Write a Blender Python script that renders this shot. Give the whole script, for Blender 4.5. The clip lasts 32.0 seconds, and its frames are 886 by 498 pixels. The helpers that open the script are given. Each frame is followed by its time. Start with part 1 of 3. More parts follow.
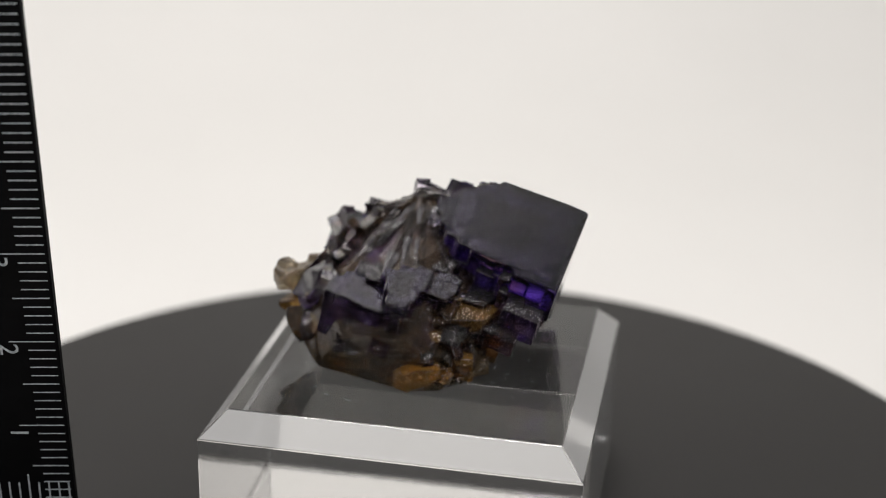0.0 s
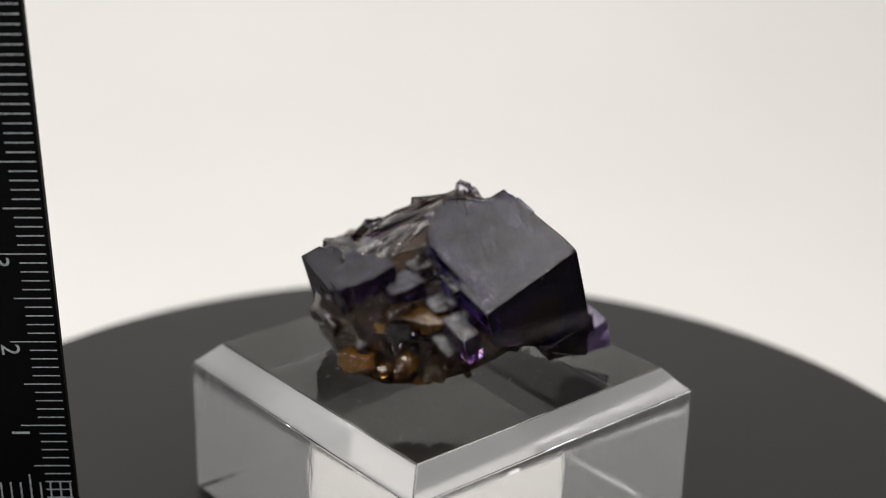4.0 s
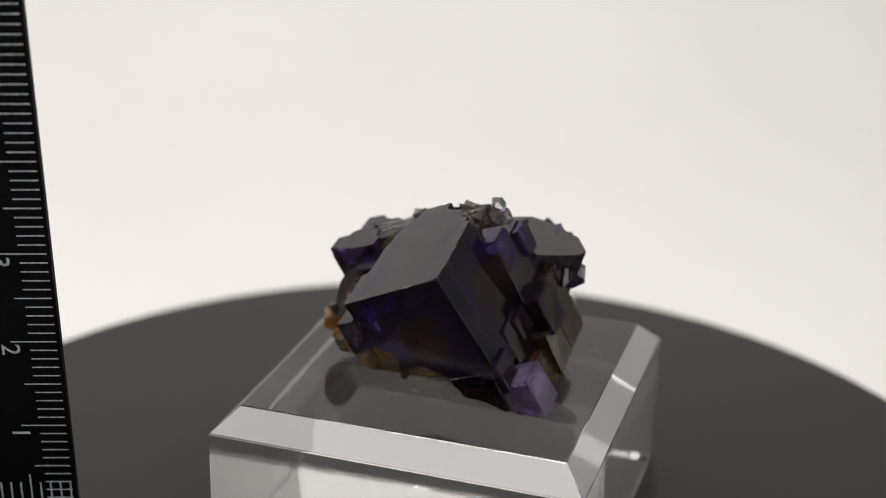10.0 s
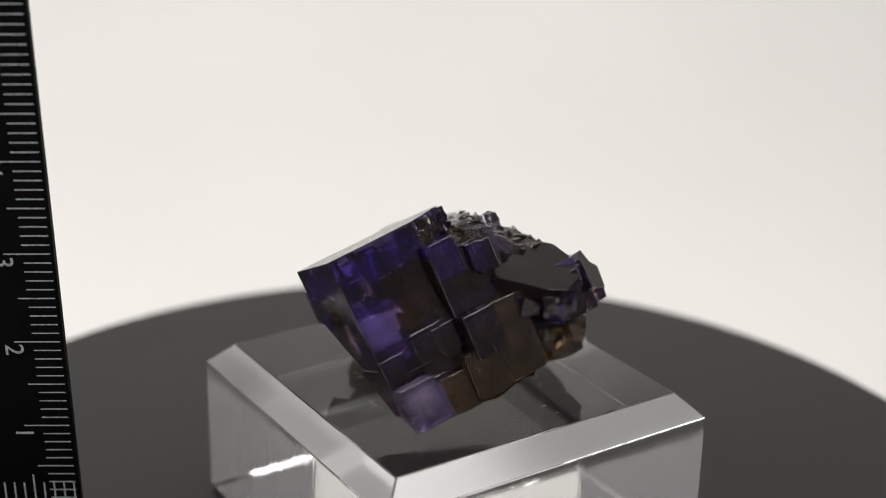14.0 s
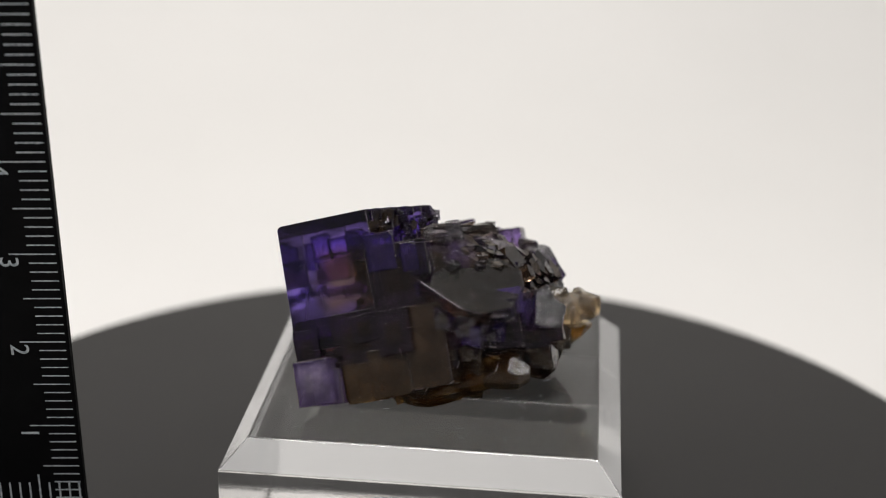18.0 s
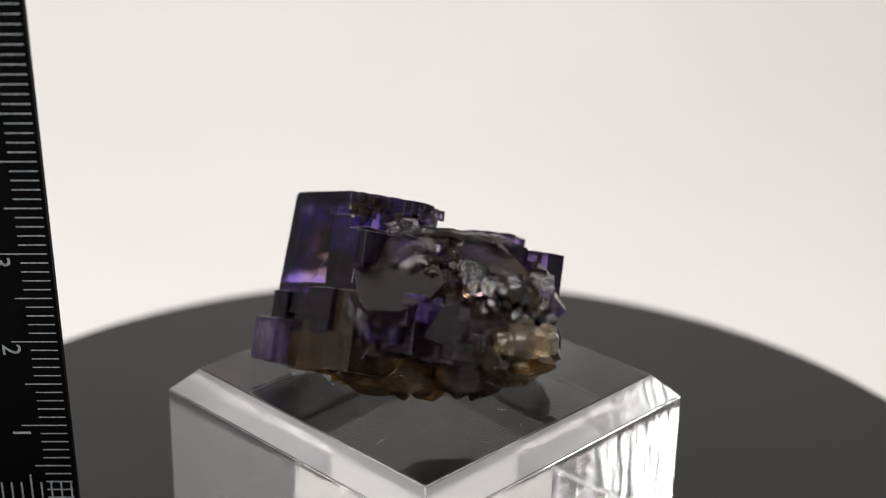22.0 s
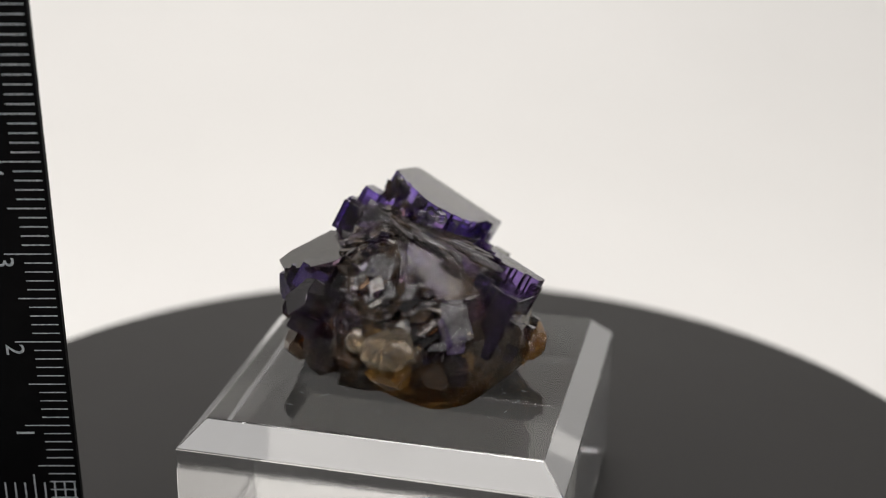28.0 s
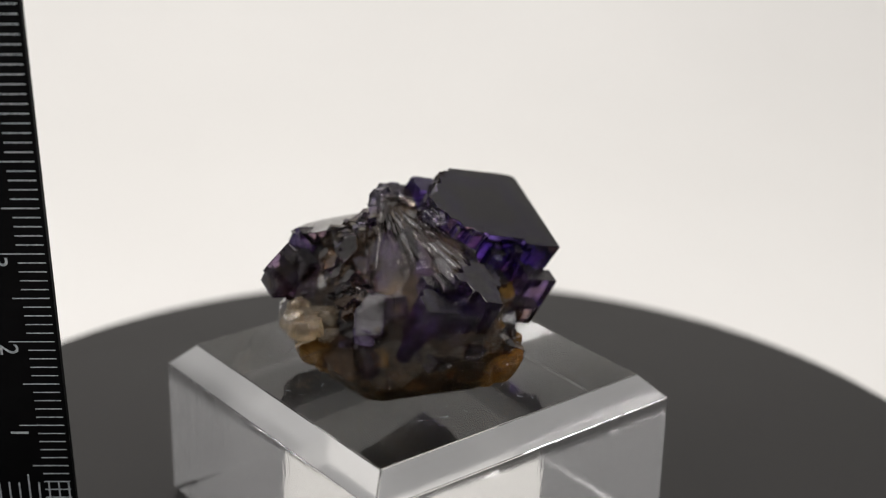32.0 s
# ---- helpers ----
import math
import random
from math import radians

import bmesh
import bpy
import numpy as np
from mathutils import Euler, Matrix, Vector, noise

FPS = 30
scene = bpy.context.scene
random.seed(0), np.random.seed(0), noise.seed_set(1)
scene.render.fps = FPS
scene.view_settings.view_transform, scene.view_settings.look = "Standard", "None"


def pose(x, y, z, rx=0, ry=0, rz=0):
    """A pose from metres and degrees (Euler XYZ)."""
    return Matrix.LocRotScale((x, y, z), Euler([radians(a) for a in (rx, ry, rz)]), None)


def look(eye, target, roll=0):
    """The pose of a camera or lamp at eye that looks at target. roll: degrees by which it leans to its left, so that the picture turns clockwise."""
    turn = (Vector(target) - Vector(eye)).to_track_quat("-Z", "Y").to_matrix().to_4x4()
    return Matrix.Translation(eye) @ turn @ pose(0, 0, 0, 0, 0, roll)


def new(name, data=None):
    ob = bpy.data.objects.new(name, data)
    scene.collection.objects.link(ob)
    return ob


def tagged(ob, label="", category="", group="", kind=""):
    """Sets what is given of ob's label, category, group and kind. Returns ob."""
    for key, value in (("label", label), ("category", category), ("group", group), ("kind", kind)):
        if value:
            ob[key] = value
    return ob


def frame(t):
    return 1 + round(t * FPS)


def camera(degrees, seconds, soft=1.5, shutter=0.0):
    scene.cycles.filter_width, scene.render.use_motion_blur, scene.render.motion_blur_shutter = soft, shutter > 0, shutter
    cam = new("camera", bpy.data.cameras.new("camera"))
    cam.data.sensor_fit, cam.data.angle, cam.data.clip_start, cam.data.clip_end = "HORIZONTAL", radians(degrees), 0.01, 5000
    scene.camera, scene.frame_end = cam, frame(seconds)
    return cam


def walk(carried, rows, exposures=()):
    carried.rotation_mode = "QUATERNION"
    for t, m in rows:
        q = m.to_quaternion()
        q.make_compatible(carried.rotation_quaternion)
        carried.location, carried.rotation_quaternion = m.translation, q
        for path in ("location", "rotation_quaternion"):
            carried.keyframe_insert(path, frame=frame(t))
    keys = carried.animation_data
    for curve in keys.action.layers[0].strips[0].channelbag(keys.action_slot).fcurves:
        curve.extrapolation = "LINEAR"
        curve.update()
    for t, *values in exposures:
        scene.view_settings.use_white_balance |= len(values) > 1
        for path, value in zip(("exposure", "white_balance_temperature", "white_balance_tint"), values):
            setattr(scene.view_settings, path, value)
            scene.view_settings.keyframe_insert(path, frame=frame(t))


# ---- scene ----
CM = 0.01
EYE = (0.00034, -0.15543, 0.09514)
AIM = (0.00034 + 0.1 * math.sin(radians(0.246)) * math.cos(radians(21.622)),
       -0.15543 + 0.1 * math.cos(radians(0.246)) * math.cos(radians(21.622)),
       0.09514 - 0.1 * math.sin(radians(21.622)))
cam = camera(32.6, 32.0, soft=0.9)
walk(cam, [(0, look(EYE, AIM, 1.224)), (32, look(EYE, AIM, 1.224))])
cam.data.dof.use_dof = True
cam.data.dof.focus_distance = 0.1595
cam.data.dof.aperture_fstop = 17.0

# ---- light ----
world = bpy.data.worlds.new("room")
scene.world = world
world.use_nodes = True
world.node_tree.nodes["Background"].inputs[0].default_value = (1.0, 0.974, 0.962, 1)
world.node_tree.nodes["Background"].inputs[1].default_value = 0.27


def area(name, eye, target, w, h, watts, colour):
    d = bpy.data.lights.new(name, "AREA")
    d.shape, d.size, d.size_y, d.energy, d.color = "RECTANGLE", w, h, watts, colour
    ob = new(name, d)
    ob.matrix_world = look(eye, target)
    return ob


WARM = (1.0, 0.974, 0.962)
area("overhead_lamp", (-0.03, 0.03, 0.55), (0.0, 0.0, 0.02), 0.28, 0.24, 1.5, WARM)
area("front_lamp", (0.376, -0.175, 0.49), (0.0, 0.0, 0.03), 0.18, 0.18, 1.2, WARM)
area("side_lamp", (-0.470, -0.157, 0.403), (0.0, 0.0, 0.03), 0.15, 0.37, 1.7, WARM)
# two added fills with no known source, to bring the backdrop up to white
area("ceiling_fill", (-0.30, 0.28, 0.85), (-0.10, 0.25, 0.0), 0.90, 0.80, 1.5, WARM)
area("backdrop_fill", (-0.24, 0.14, 0.58), (-0.08, 0.46, 0.10), 0.50, 0.12, 0.22, WARM)
scene.view_settings.exposure = -0.23

# ---- materials ----


def material(name):
    m = bpy.data.materials.new(name)
    m.use_nodes = True
    return m, m.node_tree.nodes, m.node_tree.links, m.node_tree.nodes["Principled BSDF"]


def noise_node(n, l, scale, detail=4.0, rough=0.55, coord=None):
    t = n.new("ShaderNodeTexNoise")
    t.inputs["Scale"].default_value, t.inputs["Detail"].default_value = scale, detail
    t.inputs["Roughness"].default_value = rough
    if coord is not None:
        l.new(coord, t.inputs["Vector"])
    return t


def ramp(n, l, src, stops):
    r = n.new("ShaderNodeValToRGB")
    e = r.color_ramp.elements
    while len(e) < len(stops):
        e.new(0.5)
    for k, (p, c) in enumerate(stops):
        e[k].position, e[k].color = p, (*c, 1)
    l.new(src, r.inputs["Fac"])
    return r


def object_coord(n):
    return n.new("ShaderNodeTexCoord").outputs["Object"]


def bump(n, l, height, strength, distance, bsdf):
    b = n.new("ShaderNodeBump")
    b.inputs["Strength"].default_value, b.inputs["Distance"].default_value = strength, distance
    l.new(height, b.inputs["Height"])
    l.new(b.outputs["Normal"], bsdf.inputs["Normal"])
    return b


def paper_material():
    m, n, l, b = material("white_backdrop_paper")
    co = object_coord(n)
    t = noise_node(n, l, 9.0, 5, coord=co)
    r = ramp(n, l, t.outputs["Fac"], [(0.3, (0.80, 0.785, 0.755)), (0.7, (0.83, 0.815, 0.785))])
    l.new(r.outputs["Color"], b.inputs["Base Color"])
    b.inputs["Roughness"].default_value = 0.9
    f = noise_node(n, l, 900.0, 3, coord=co)
    bump(n, l, f.outputs["Fac"], 0.1, 0.0002, b)
    return m


def turntable_material():
    m, n, l, b = material("satin_black_plastic")
    co = object_coord(n)
    t = noise_node(n, l, 60.0, 6, coord=co)
    r = ramp(n, l, t.outputs["Fac"], [(0.3, (0.016, 0.0155, 0.015)), (0.7, (0.0215, 0.0202, 0.0197))])
    l.new(r.outputs["Color"], b.inputs["Base Color"])
    q = ramp(n, l, t.outputs["Fac"], [(0.2, (0.42,) * 3), (0.8, (0.52,) * 3)])
    l.new(q.outputs["Color"], b.inputs["Roughness"])
    b.inputs["Specular IOR Level"].default_value = 0.3
    f = noise_node(n, l, 2500.0, 3, coord=co)
    bump(n, l, f.outputs["Fac"], 0.15, 0.0001, b)
    return m


def acrylic_material():
    m, n, l, b = material("clear_acrylic")
    b.inputs["Base Color"].default_value = (0.985, 0.985, 0.98, 1)
    b.inputs["Transmission Weight"].default_value = 1.0
    b.inputs["IOR"].default_value = 1.49
    t = noise_node(n, l, 500.0, 5, coord=object_coord(n))
    r = ramp(n, l, t.outputs["Fac"], [(0.5, (0.005,) * 3), (0.8, (0.04,) * 3)])
    l.new(r.outputs["Color"], b.inputs["Roughness"])
    return m


def frosted_material():
    m, n, l, b = material("whitened_acrylic_edge")
    b.inputs["Base Color"].default_value = (0.97, 0.97, 0.965, 1)
    # a third is diffuse white, standing in for light gathered in the clear bevels
    b.inputs["Transmission Weight"].default_value = 0.68
    b.inputs["IOR"].default_value = 1.49
    t = noise_node(n, l, 700.0, 5, coord=object_coord(n))
    r = ramp(n, l, t.outputs["Fac"], [(0.3, (0.09,) * 3), (0.8, (0.14,) * 3)])
    l.new(r.outputs["Color"], b.inputs["Roughness"])
    return m


def buffed_material():
    # sawn side faces, flame-polished: slightly wavy, with fine upright saw marks
    m, n, l, b = material("buffed_acrylic_side")
    b.inputs["Base Color"].default_value = (0.98, 0.98, 0.975, 1)
    b.inputs["Transmission Weight"].default_value = 0.97
    b.inputs["IOR"].default_value = 1.49
    t = noise_node(n, l, 260.0, 5, coord=object_coord(n))
    r = ramp(n, l, t.outputs["Fac"], [(0.35, (0.03,) * 3), (0.75, (0.13,) * 3)])
    l.new(r.outputs["Color"], b.inputs["Roughness"])
    mp = n.new("ShaderNodeMapping")
    mp.inputs["Scale"].default_value = (1.0, 1.0, 0.25)
    l.new(object_coord(n), mp.inputs["Vector"])
    w = noise_node(n, l, 420.0, 4, coord=mp.outputs["Vector"])
    bump(n, l, w.outputs["Fac"], 0.12, 0.0004, b)
    return m


def ruler_material():
    m, n, l, b = material("matt_black_scale_plastic")
    t = noise_node(n, l, 300.0, 6, coord=object_coord(n))
    r = ramp(n, l, t.outputs["Fac"], [(0.35, (0.0012, 0.0012, 0.0015)), (0.75, (0.003, 0.003, 0.0035))])
    l.new(r.outputs["Color"], b.inputs["Base Color"])
    b.inputs["Roughness"].default_value = 0.6
    b.inputs["Specular IOR Level"].default_value = 0.06
    f = noise_node(n, l, 4000.0, 3, coord=object_coord(n))
    bump(n, l, f.outputs["Fac"], 0.1, 0.0001, b)
    return m


def ink_material():
    m, n, l, b = material("white_printed_ink")
    t = noise_node(n, l, 2500.0, 4, coord=object_coord(n))
    r = ramp(n, l, t.outputs["Fac"], [(0.3, (0.20, 0.23, 0.255)), (0.6, (0.48, 0.51, 0.53))])
    l.new(r.outputs["Color"], b.inputs["Base Color"])
    b.inputs["Roughness"].default_value = 0.7
    return m


def fluorite(name, edge, zone, heart_colour, low, clear, rough, bumps, grain=(1.0, 1.2, 0.35), dust=0.035):
    """Zoned crystal: a dark rim at the edges, a vivid zone inside it, another colour at the middle of each face, amber towards the foot."""
    m, n, l, b = material(name)
    tc = n.new("ShaderNodeTexCoord")
    co = tc.outputs["Object"]
    sub = n.new("ShaderNodeVectorMath")
    sub.operation = "SUBTRACT"
    sub.inputs[1].default_value = (0.5, 0.5, 0.5)
    l.new(tc.outputs["Generated"], sub.inputs[0])
    ab = n.new("ShaderNodeVectorMath")
    ab.operation = "ABSOLUTE"
    l.new(sub.outputs[0], ab.inputs[0])
    sep = n.new("ShaderNodeSeparateXYZ")
    l.new(ab.outputs[0], sep.inputs[0])

    def math_node(op, x, y):
        q = n.new("ShaderNodeMath")
        q.operation = op
        for k, v in enumerate((x, y)):
            if isinstance(v, float):
                q.inputs[k].default_value = v
            else:
                l.new(v, q.inputs[k])
        return q.outputs[0]

    x, y, z = sep.outputs
    big = math_node("MAXIMUM", math_node("MAXIMUM", x, y), z)
    small = math_node("MINIMUM", math_node("MINIMUM", x, y), z)
    mid = math_node("SUBTRACT", math_node("SUBTRACT", math_node("ADD", math_node("ADD", x, y), z), big), small)
    t = noise_node(n, l, 260.0, 5, coord=co)
    wob = math_node("ADD", math_node("MULTIPLY", mid, 2.0), math_node("MULTIPLY", math_node("SUBTRACT", t.outputs["Fac"], 0.5), 0.5))
    col = ramp(n, l, wob, [(0.34, heart_colour), (0.58, zone), (0.72, zone), (0.90, edge)])
    geo = n.new("ShaderNodeNewGeometry")
    sp = n.new("ShaderNodeSeparateXYZ")
    l.new(geo.outputs["Position"], sp.inputs[0])
    t2 = noise_node(n, l, 190.0, 4, coord=co)
    hz = math_node("ADD", sp.outputs["Z"], math_node("MULTIPLY", t2.outputs["Fac"], 0.008))
    mr = n.new("ShaderNodeMapRange")
    mr.inputs["From Min"].default_value, mr.inputs["From Max"].default_value = 0.0245, 0.0315
    l.new(hz, mr.inputs["Value"])
    mix = n.new("ShaderNodeMix")
    mix.data_type = "RGBA"
    l.new(mr.outputs["Result"], mix.inputs["Factor"])
    mix.inputs[6].default_value = (*low, 1)
    if low == edge:
        mr.inputs["To Min"].default_value = 1.0
    l.new(col.outputs["Color"], mix.inputs[7])
    # cloudy mottling inside the crystal
    t3 = noise_node(n, l, 330.0, 6, 0.6, coord=co)
    cloud = n.new("ShaderNodeMapRange")
    cloud.inputs["From Min"].default_value, cloud.inputs["From Max"].default_value = 0.30, 0.70
    cloud.inputs["To Min"].default_value, cloud.inputs["To Max"].default_value = 0.40, 1.55
    l.new(t3.outputs["Fac"], cloud.inputs["Value"])
    tint = n.new("ShaderNodeVectorMath")
    tint.operation = "SCALE"
    l.new(mix.outputs[2], tint.inputs[0])
    l.new(cloud.outputs["Result"], tint.inputs["Scale"])
    # white dust specks
    vor = n.new("ShaderNodeTexVoronoi")
    vor.inputs["Scale"].default_value = 2300.0
    l.new(co, vor.inputs["Vector"])
    here = math_node("LESS_THAN", vor.outputs["Distance"], math_node("MULTIPLY", math_node("SUBTRACT", t.outputs["Fac"], 0.42), dust * 9.0))
    white = n.new("ShaderNodeMix")
    white.data_type = "RGBA"
    l.new(here, white.inputs["Factor"])
    l.new(tint.outputs[0], white.inputs[6])
    white.inputs[7].default_value = (0.62, 0.58, 0.54, 1)
    l.new(white.outputs[2], b.inputs["Base Color"])
    l.new(math_node("MULTIPLY", math_node("SUBTRACT", 1.0, math_node("MULTIPLY", here, 0.8)), clear), b.inputs["Transmission Weight"])
    b.inputs["IOR"].default_value = 1.434
    g = noise_node(n, l, 420.0, 6, coord=co)
    r = ramp(n, l, g.outputs["Fac"], [(0.35, (rough * 0.6,) * 3), (0.7, (rough * 1.6,) * 3)])
    l.new(r.outputs["Color"], b.inputs["Roughness"])
    ms = n.new("ShaderNodeMapping")
    ms.inputs["Scale"].default_value = (0.45, 1.0, 1.0)
    l.new(co, ms.inputs["Vector"])
    f = noise_node(n, l, 3000.0, 4, 0.6, coord=ms.outputs["Vector"])
    f2 = noise_node(n, l, 700.0, 4, 0.5, coord=co)
    # fine growth lines along the crystal's sides
    mp = n.new("ShaderNodeMapping")
    mp.inputs["Scale"].default_value = (0.10, 0.12, 1.0)
    l.new(co, mp.inputs["Vector"])
    f3 = noise_node(n, l, 2200.0, 3, 0.5, coord=mp.outputs["Vector"])
    hsum = math_node("ADD", math_node("ADD", math_node("MULTIPLY", f.outputs["Fac"], grain[0]), math_node("MULTIPLY", f2.outputs["Fac"], grain[1])),
                     math_node("MULTIPLY", f3.outputs["Fac"], grain[2]))
    bump(n, l, hsum, bumps, 0.0006, b)
    return m


def fan_material():
    """Smoky brown crystal with fine pale fibres that spread from one point, amber low down, violet in the depth."""
    m, n, l, b = material("smoky_fibrous_fluorite")

    def math_node(op, x, y):
        q = n.new("ShaderNodeMath")
        q.operation = op
        for k, v in enumerate((x, y)):
            if isinstance(v, float):
                q.inputs[k].default_value = v
            else:
                l.new(v, q.inputs[k])
        return q.outputs[0]

    co = object_coord(n)
    off = n.new("ShaderNodeVectorMath")
    off.operation = "SUBTRACT"
    off.inputs[1].default_value = (-0.0012, 0.0055, 0.0182)
    l.new(co, off.inputs[0])
    nor = n.new("ShaderNodeVectorMath")
    nor.operation = "NORMALIZE"
    l.new(off.outputs[0], nor.inputs[0])
    dist = n.new("ShaderNodeVectorMath")
    dist.operation = "LENGTH"
    l.new(off.outputs[0], dist.inputs[0])
    fan = n.new("ShaderNodeVectorMath")
    fan.operation = "SCALE"
    l.new(nor.outputs[0], fan.inputs[0])
    l.new(math_node("ADD", math_node("MULTIPLY", dist.outputs["Value"], 9.0), 1.0), fan.inputs["Scale"])
    st = noise_node(n, l, 26.0, 6, 0.65, coord=fan.outputs[0])
    t = noise_node(n, l, 300.0, 6, 0.6, coord=co)
    t2 = noise_node(n, l, 120.0, 4, 0.55, coord=co)
    col = ramp(n, l, t.outputs["Fac"], [(0.32, (0.08, 0.05, 0.032)), (0.5, (0.18, 0.115, 0.07)), (0.68, (0.28, 0.18, 0.11))])
    vio = ramp(n, l, t2.outputs["Fac"], [(0.52, (0, 0, 0)), (0.66, (0.75, 0.75, 0.75))])
    sp = n.new("ShaderNodeSeparateXYZ")
    l.new(co, sp.inputs[0])
    high = n.new("ShaderNodeMapRange")
    high.inputs["From Min"].default_value, high.inputs["From Max"].default_value = 0.006, 0.012
    l.new(sp.outputs["Z"], high.inputs["Value"])
    mv = n.new("ShaderNodeMix")
    mv.data_type = "RGBA"
    l.new(math_node("MULTIPLY", vio.outputs["Color"], high.outputs["Result"]), mv.inputs["Factor"])
    l.new(col.outputs["Color"], mv.inputs[6])
    mv.inputs[7].default_value = (0.26, 0.15, 0.52, 1)
    lowz = math_node("ADD", sp.outputs["Z"], math_node("MULTIPLY", math_node("SUBTRACT", t2.outputs["Fac"], 0.5), 0.012))
    am = n.new("ShaderNodeMapRange")
    am.inputs["From Min"].default_value, am.inputs["From Max"].default_value = 0.0045, 0.0095
    l.new(lowz, am.inputs["Value"])
    ma = n.new("ShaderNodeMix")
    ma.data_type = "RGBA"
    l.new(am.outputs["Result"], ma.inputs["Factor"])
    ma.inputs[6].default_value = (0.23, 0.13, 0.04, 1)
    l.new(mv.outputs[2], ma.inputs[7])
    grime = noise_node(n, l, 520.0, 6, 0.65, coord=co)
    dark = n.new("ShaderNodeMapRange")
    dark.inputs["From Min"].default_value, dark.inputs["From Max"].default_value = 0.36, 0.62
    dark.inputs["To Min"].default_value, dark.inputs["To Max"].default_value = 0.5, 1.7
    l.new(grime.outputs["Fac"], dark.inputs["Value"])
    shade = n.new("ShaderNodeVectorMath")
    shade.operation = "SCALE"
    l.new(ma.outputs[2], shade.inputs[0])
    l.new(dark.outputs["Result"], shade.inputs["Scale"])
    # pale fibres and scuffs
    pale = ramp(n, l, st.outputs["Fac"], [(0.55, (0, 0, 0)), (0.64, (0.8, 0.8, 0.8))])
    patch = ramp(n, l, t2.outputs["Fac"], [(0.36, (0.25, 0.25, 0.25)), (0.60, (1, 1, 1))])
    fib = math_node("MULTIPLY", math_node("MULTIPLY", pale.outputs["Color"], patch.outputs["Color"]), math_node("ADD", math_node("MULTIPLY", high.outputs["Result"], 0.75), 0.25))
    # paler round the top point and on one flank: the fan's sheen put into colour
    near = n.new("ShaderNodeMapRange")
    near.inputs["From Min"].default_value, near.inputs["From Max"].default_value = 0.0125, 0.005
    near.inputs["To Max"].default_value = 0.3
    l.new(dist.outputs["Value"], near.inputs["Value"])
    soft = ramp(n, l, st.outputs["Fac"], [(0.30, (0.25, 0.25, 0.25)), (0.6, (0.9, 0.9, 0.9))])
    so = n.new("ShaderNodeSeparateXYZ")
    l.new(off.outputs[0], so.inputs[0])
    flank = n.new("ShaderNodeMapRange")
    flank.inputs["From Min"].default_value, flank.inputs["From Max"].default_value = -0.003, -0.008
    flank.inputs["To Max"].default_value = 0.6
    l.new(so.outputs["Y"], flank.inputs["Value"])
    sheen_zone = math_node("MAXIMUM", near.outputs["Result"], math_node("MULTIPLY", flank.outputs["Result"], high.outputs["Result"]))
    fib = math_node("MAXIMUM", fib, math_node("MULTIPLY", sheen_zone, soft.outputs["Color"]))
    mw = n.new("ShaderNodeMix")
    mw.data_type = "RGBA"
    l.new(fib, mw.inputs["Factor"])
    l.new(shade.outputs[0], mw.inputs[6])
    mw.inputs[7].default_value = (0.24, 0.19, 0.165, 1)
    l.new(mw.outputs[2], b.inputs["Base Color"])
    l.new(math_node("SUBTRACT", 0.95, math_node("MULTIPLY", fib, 0.35)), b.inputs["Transmission Weight"])
    b.inputs["IOR"].default_value = 1.434
    r = ramp(n, l, t.outputs["Fac"], [(0.35, (0.04,) * 3), (0.7, (0.16,) * 3)])
    l.new(r.outputs["Color"], b.inputs["Roughness"])
    fine = noise_node(n, l, 2400.0, 4, 0.6, coord=co)
    bump(n, l, math_node("ADD", math_node("MULTIPLY", st.outputs["Fac"], 3.0), math_node("MULTIPLY", fine.outputs["Fac"], 0.6)), 0.09, 0.0006, b)
    return m


PAPER, TABLE, ACRYLIC, BRIGHT_BEVEL, BUFFED = paper_material(), turntable_material(), acrylic_material(), frosted_material(), buffed_material()
RULER, INK = ruler_material(), ink_material()
MAIN = fluorite("dark_purple_fluorite", (0.03, 0.02, 0.07), (0.18, 0.11, 0.46), (0.32, 0.17, 0.075), (0.15, 0.075, 0.05), 0.985, 0.04, 0.03)
PEBBLED = fluorite("pebbled_purple_fluorite", (0.035, 0.025, 0.07), (0.07, 0.045, 0.18), (0.05, 0.032, 0.09), (0.06, 0.038, 0.09), 0.96, 0.085, 0.15, (1.8, 0.4, 0.0), 0.0)
PURPLE = fluorite("purple_fluorite", (0.12, 0.075, 0.20), (0.24, 0.15, 0.42), (0.24, 0.15, 0.24), (0.24, 0.14, 0.08), 0.97, 0.04, 0.05)
TINTED = fluorite("brown_violet_fluorite", (0.20, 0.135, 0.20), (0.27, 0.18, 0.29), (0.30, 0.195, 0.16), (0.32, 0.19, 0.08), 0.972, 0.03, 0.06)
VIOLET = fluorite("vivid_violet_fluorite", (0.30, 0.19, 0.72), (0.48, 0.34, 0.92), (0.52, 0.38, 0.94), (0.28, 0.18, 0.60), 0.88, 0.05, 0.06)
INDIGO = fluorite("deep_violet_fluorite", (0.13, 0.075, 0.38), (0.22, 0.135, 0.58), (0.26, 0.16, 0.60), (0.12, 0.07, 0.32), 0.94, 0.05, 0.05)
LILAC = fluorite("pale_lilac_fluorite", (0.22, 0.15, 0.38), (0.52, 0.41, 0.70), (0.72, 0.63, 0.80), (0.26, 0.18, 0.38), 0.82, 0.04, 0.14)
AMBER = fluorite("amber_fluorite", (0.44, 0.24, 0.07), (0.60, 0.34, 0.10), (0.54, 0.30, 0.08), (0.58, 0.30, 0.07), 0.85, 0.025, 0.10)
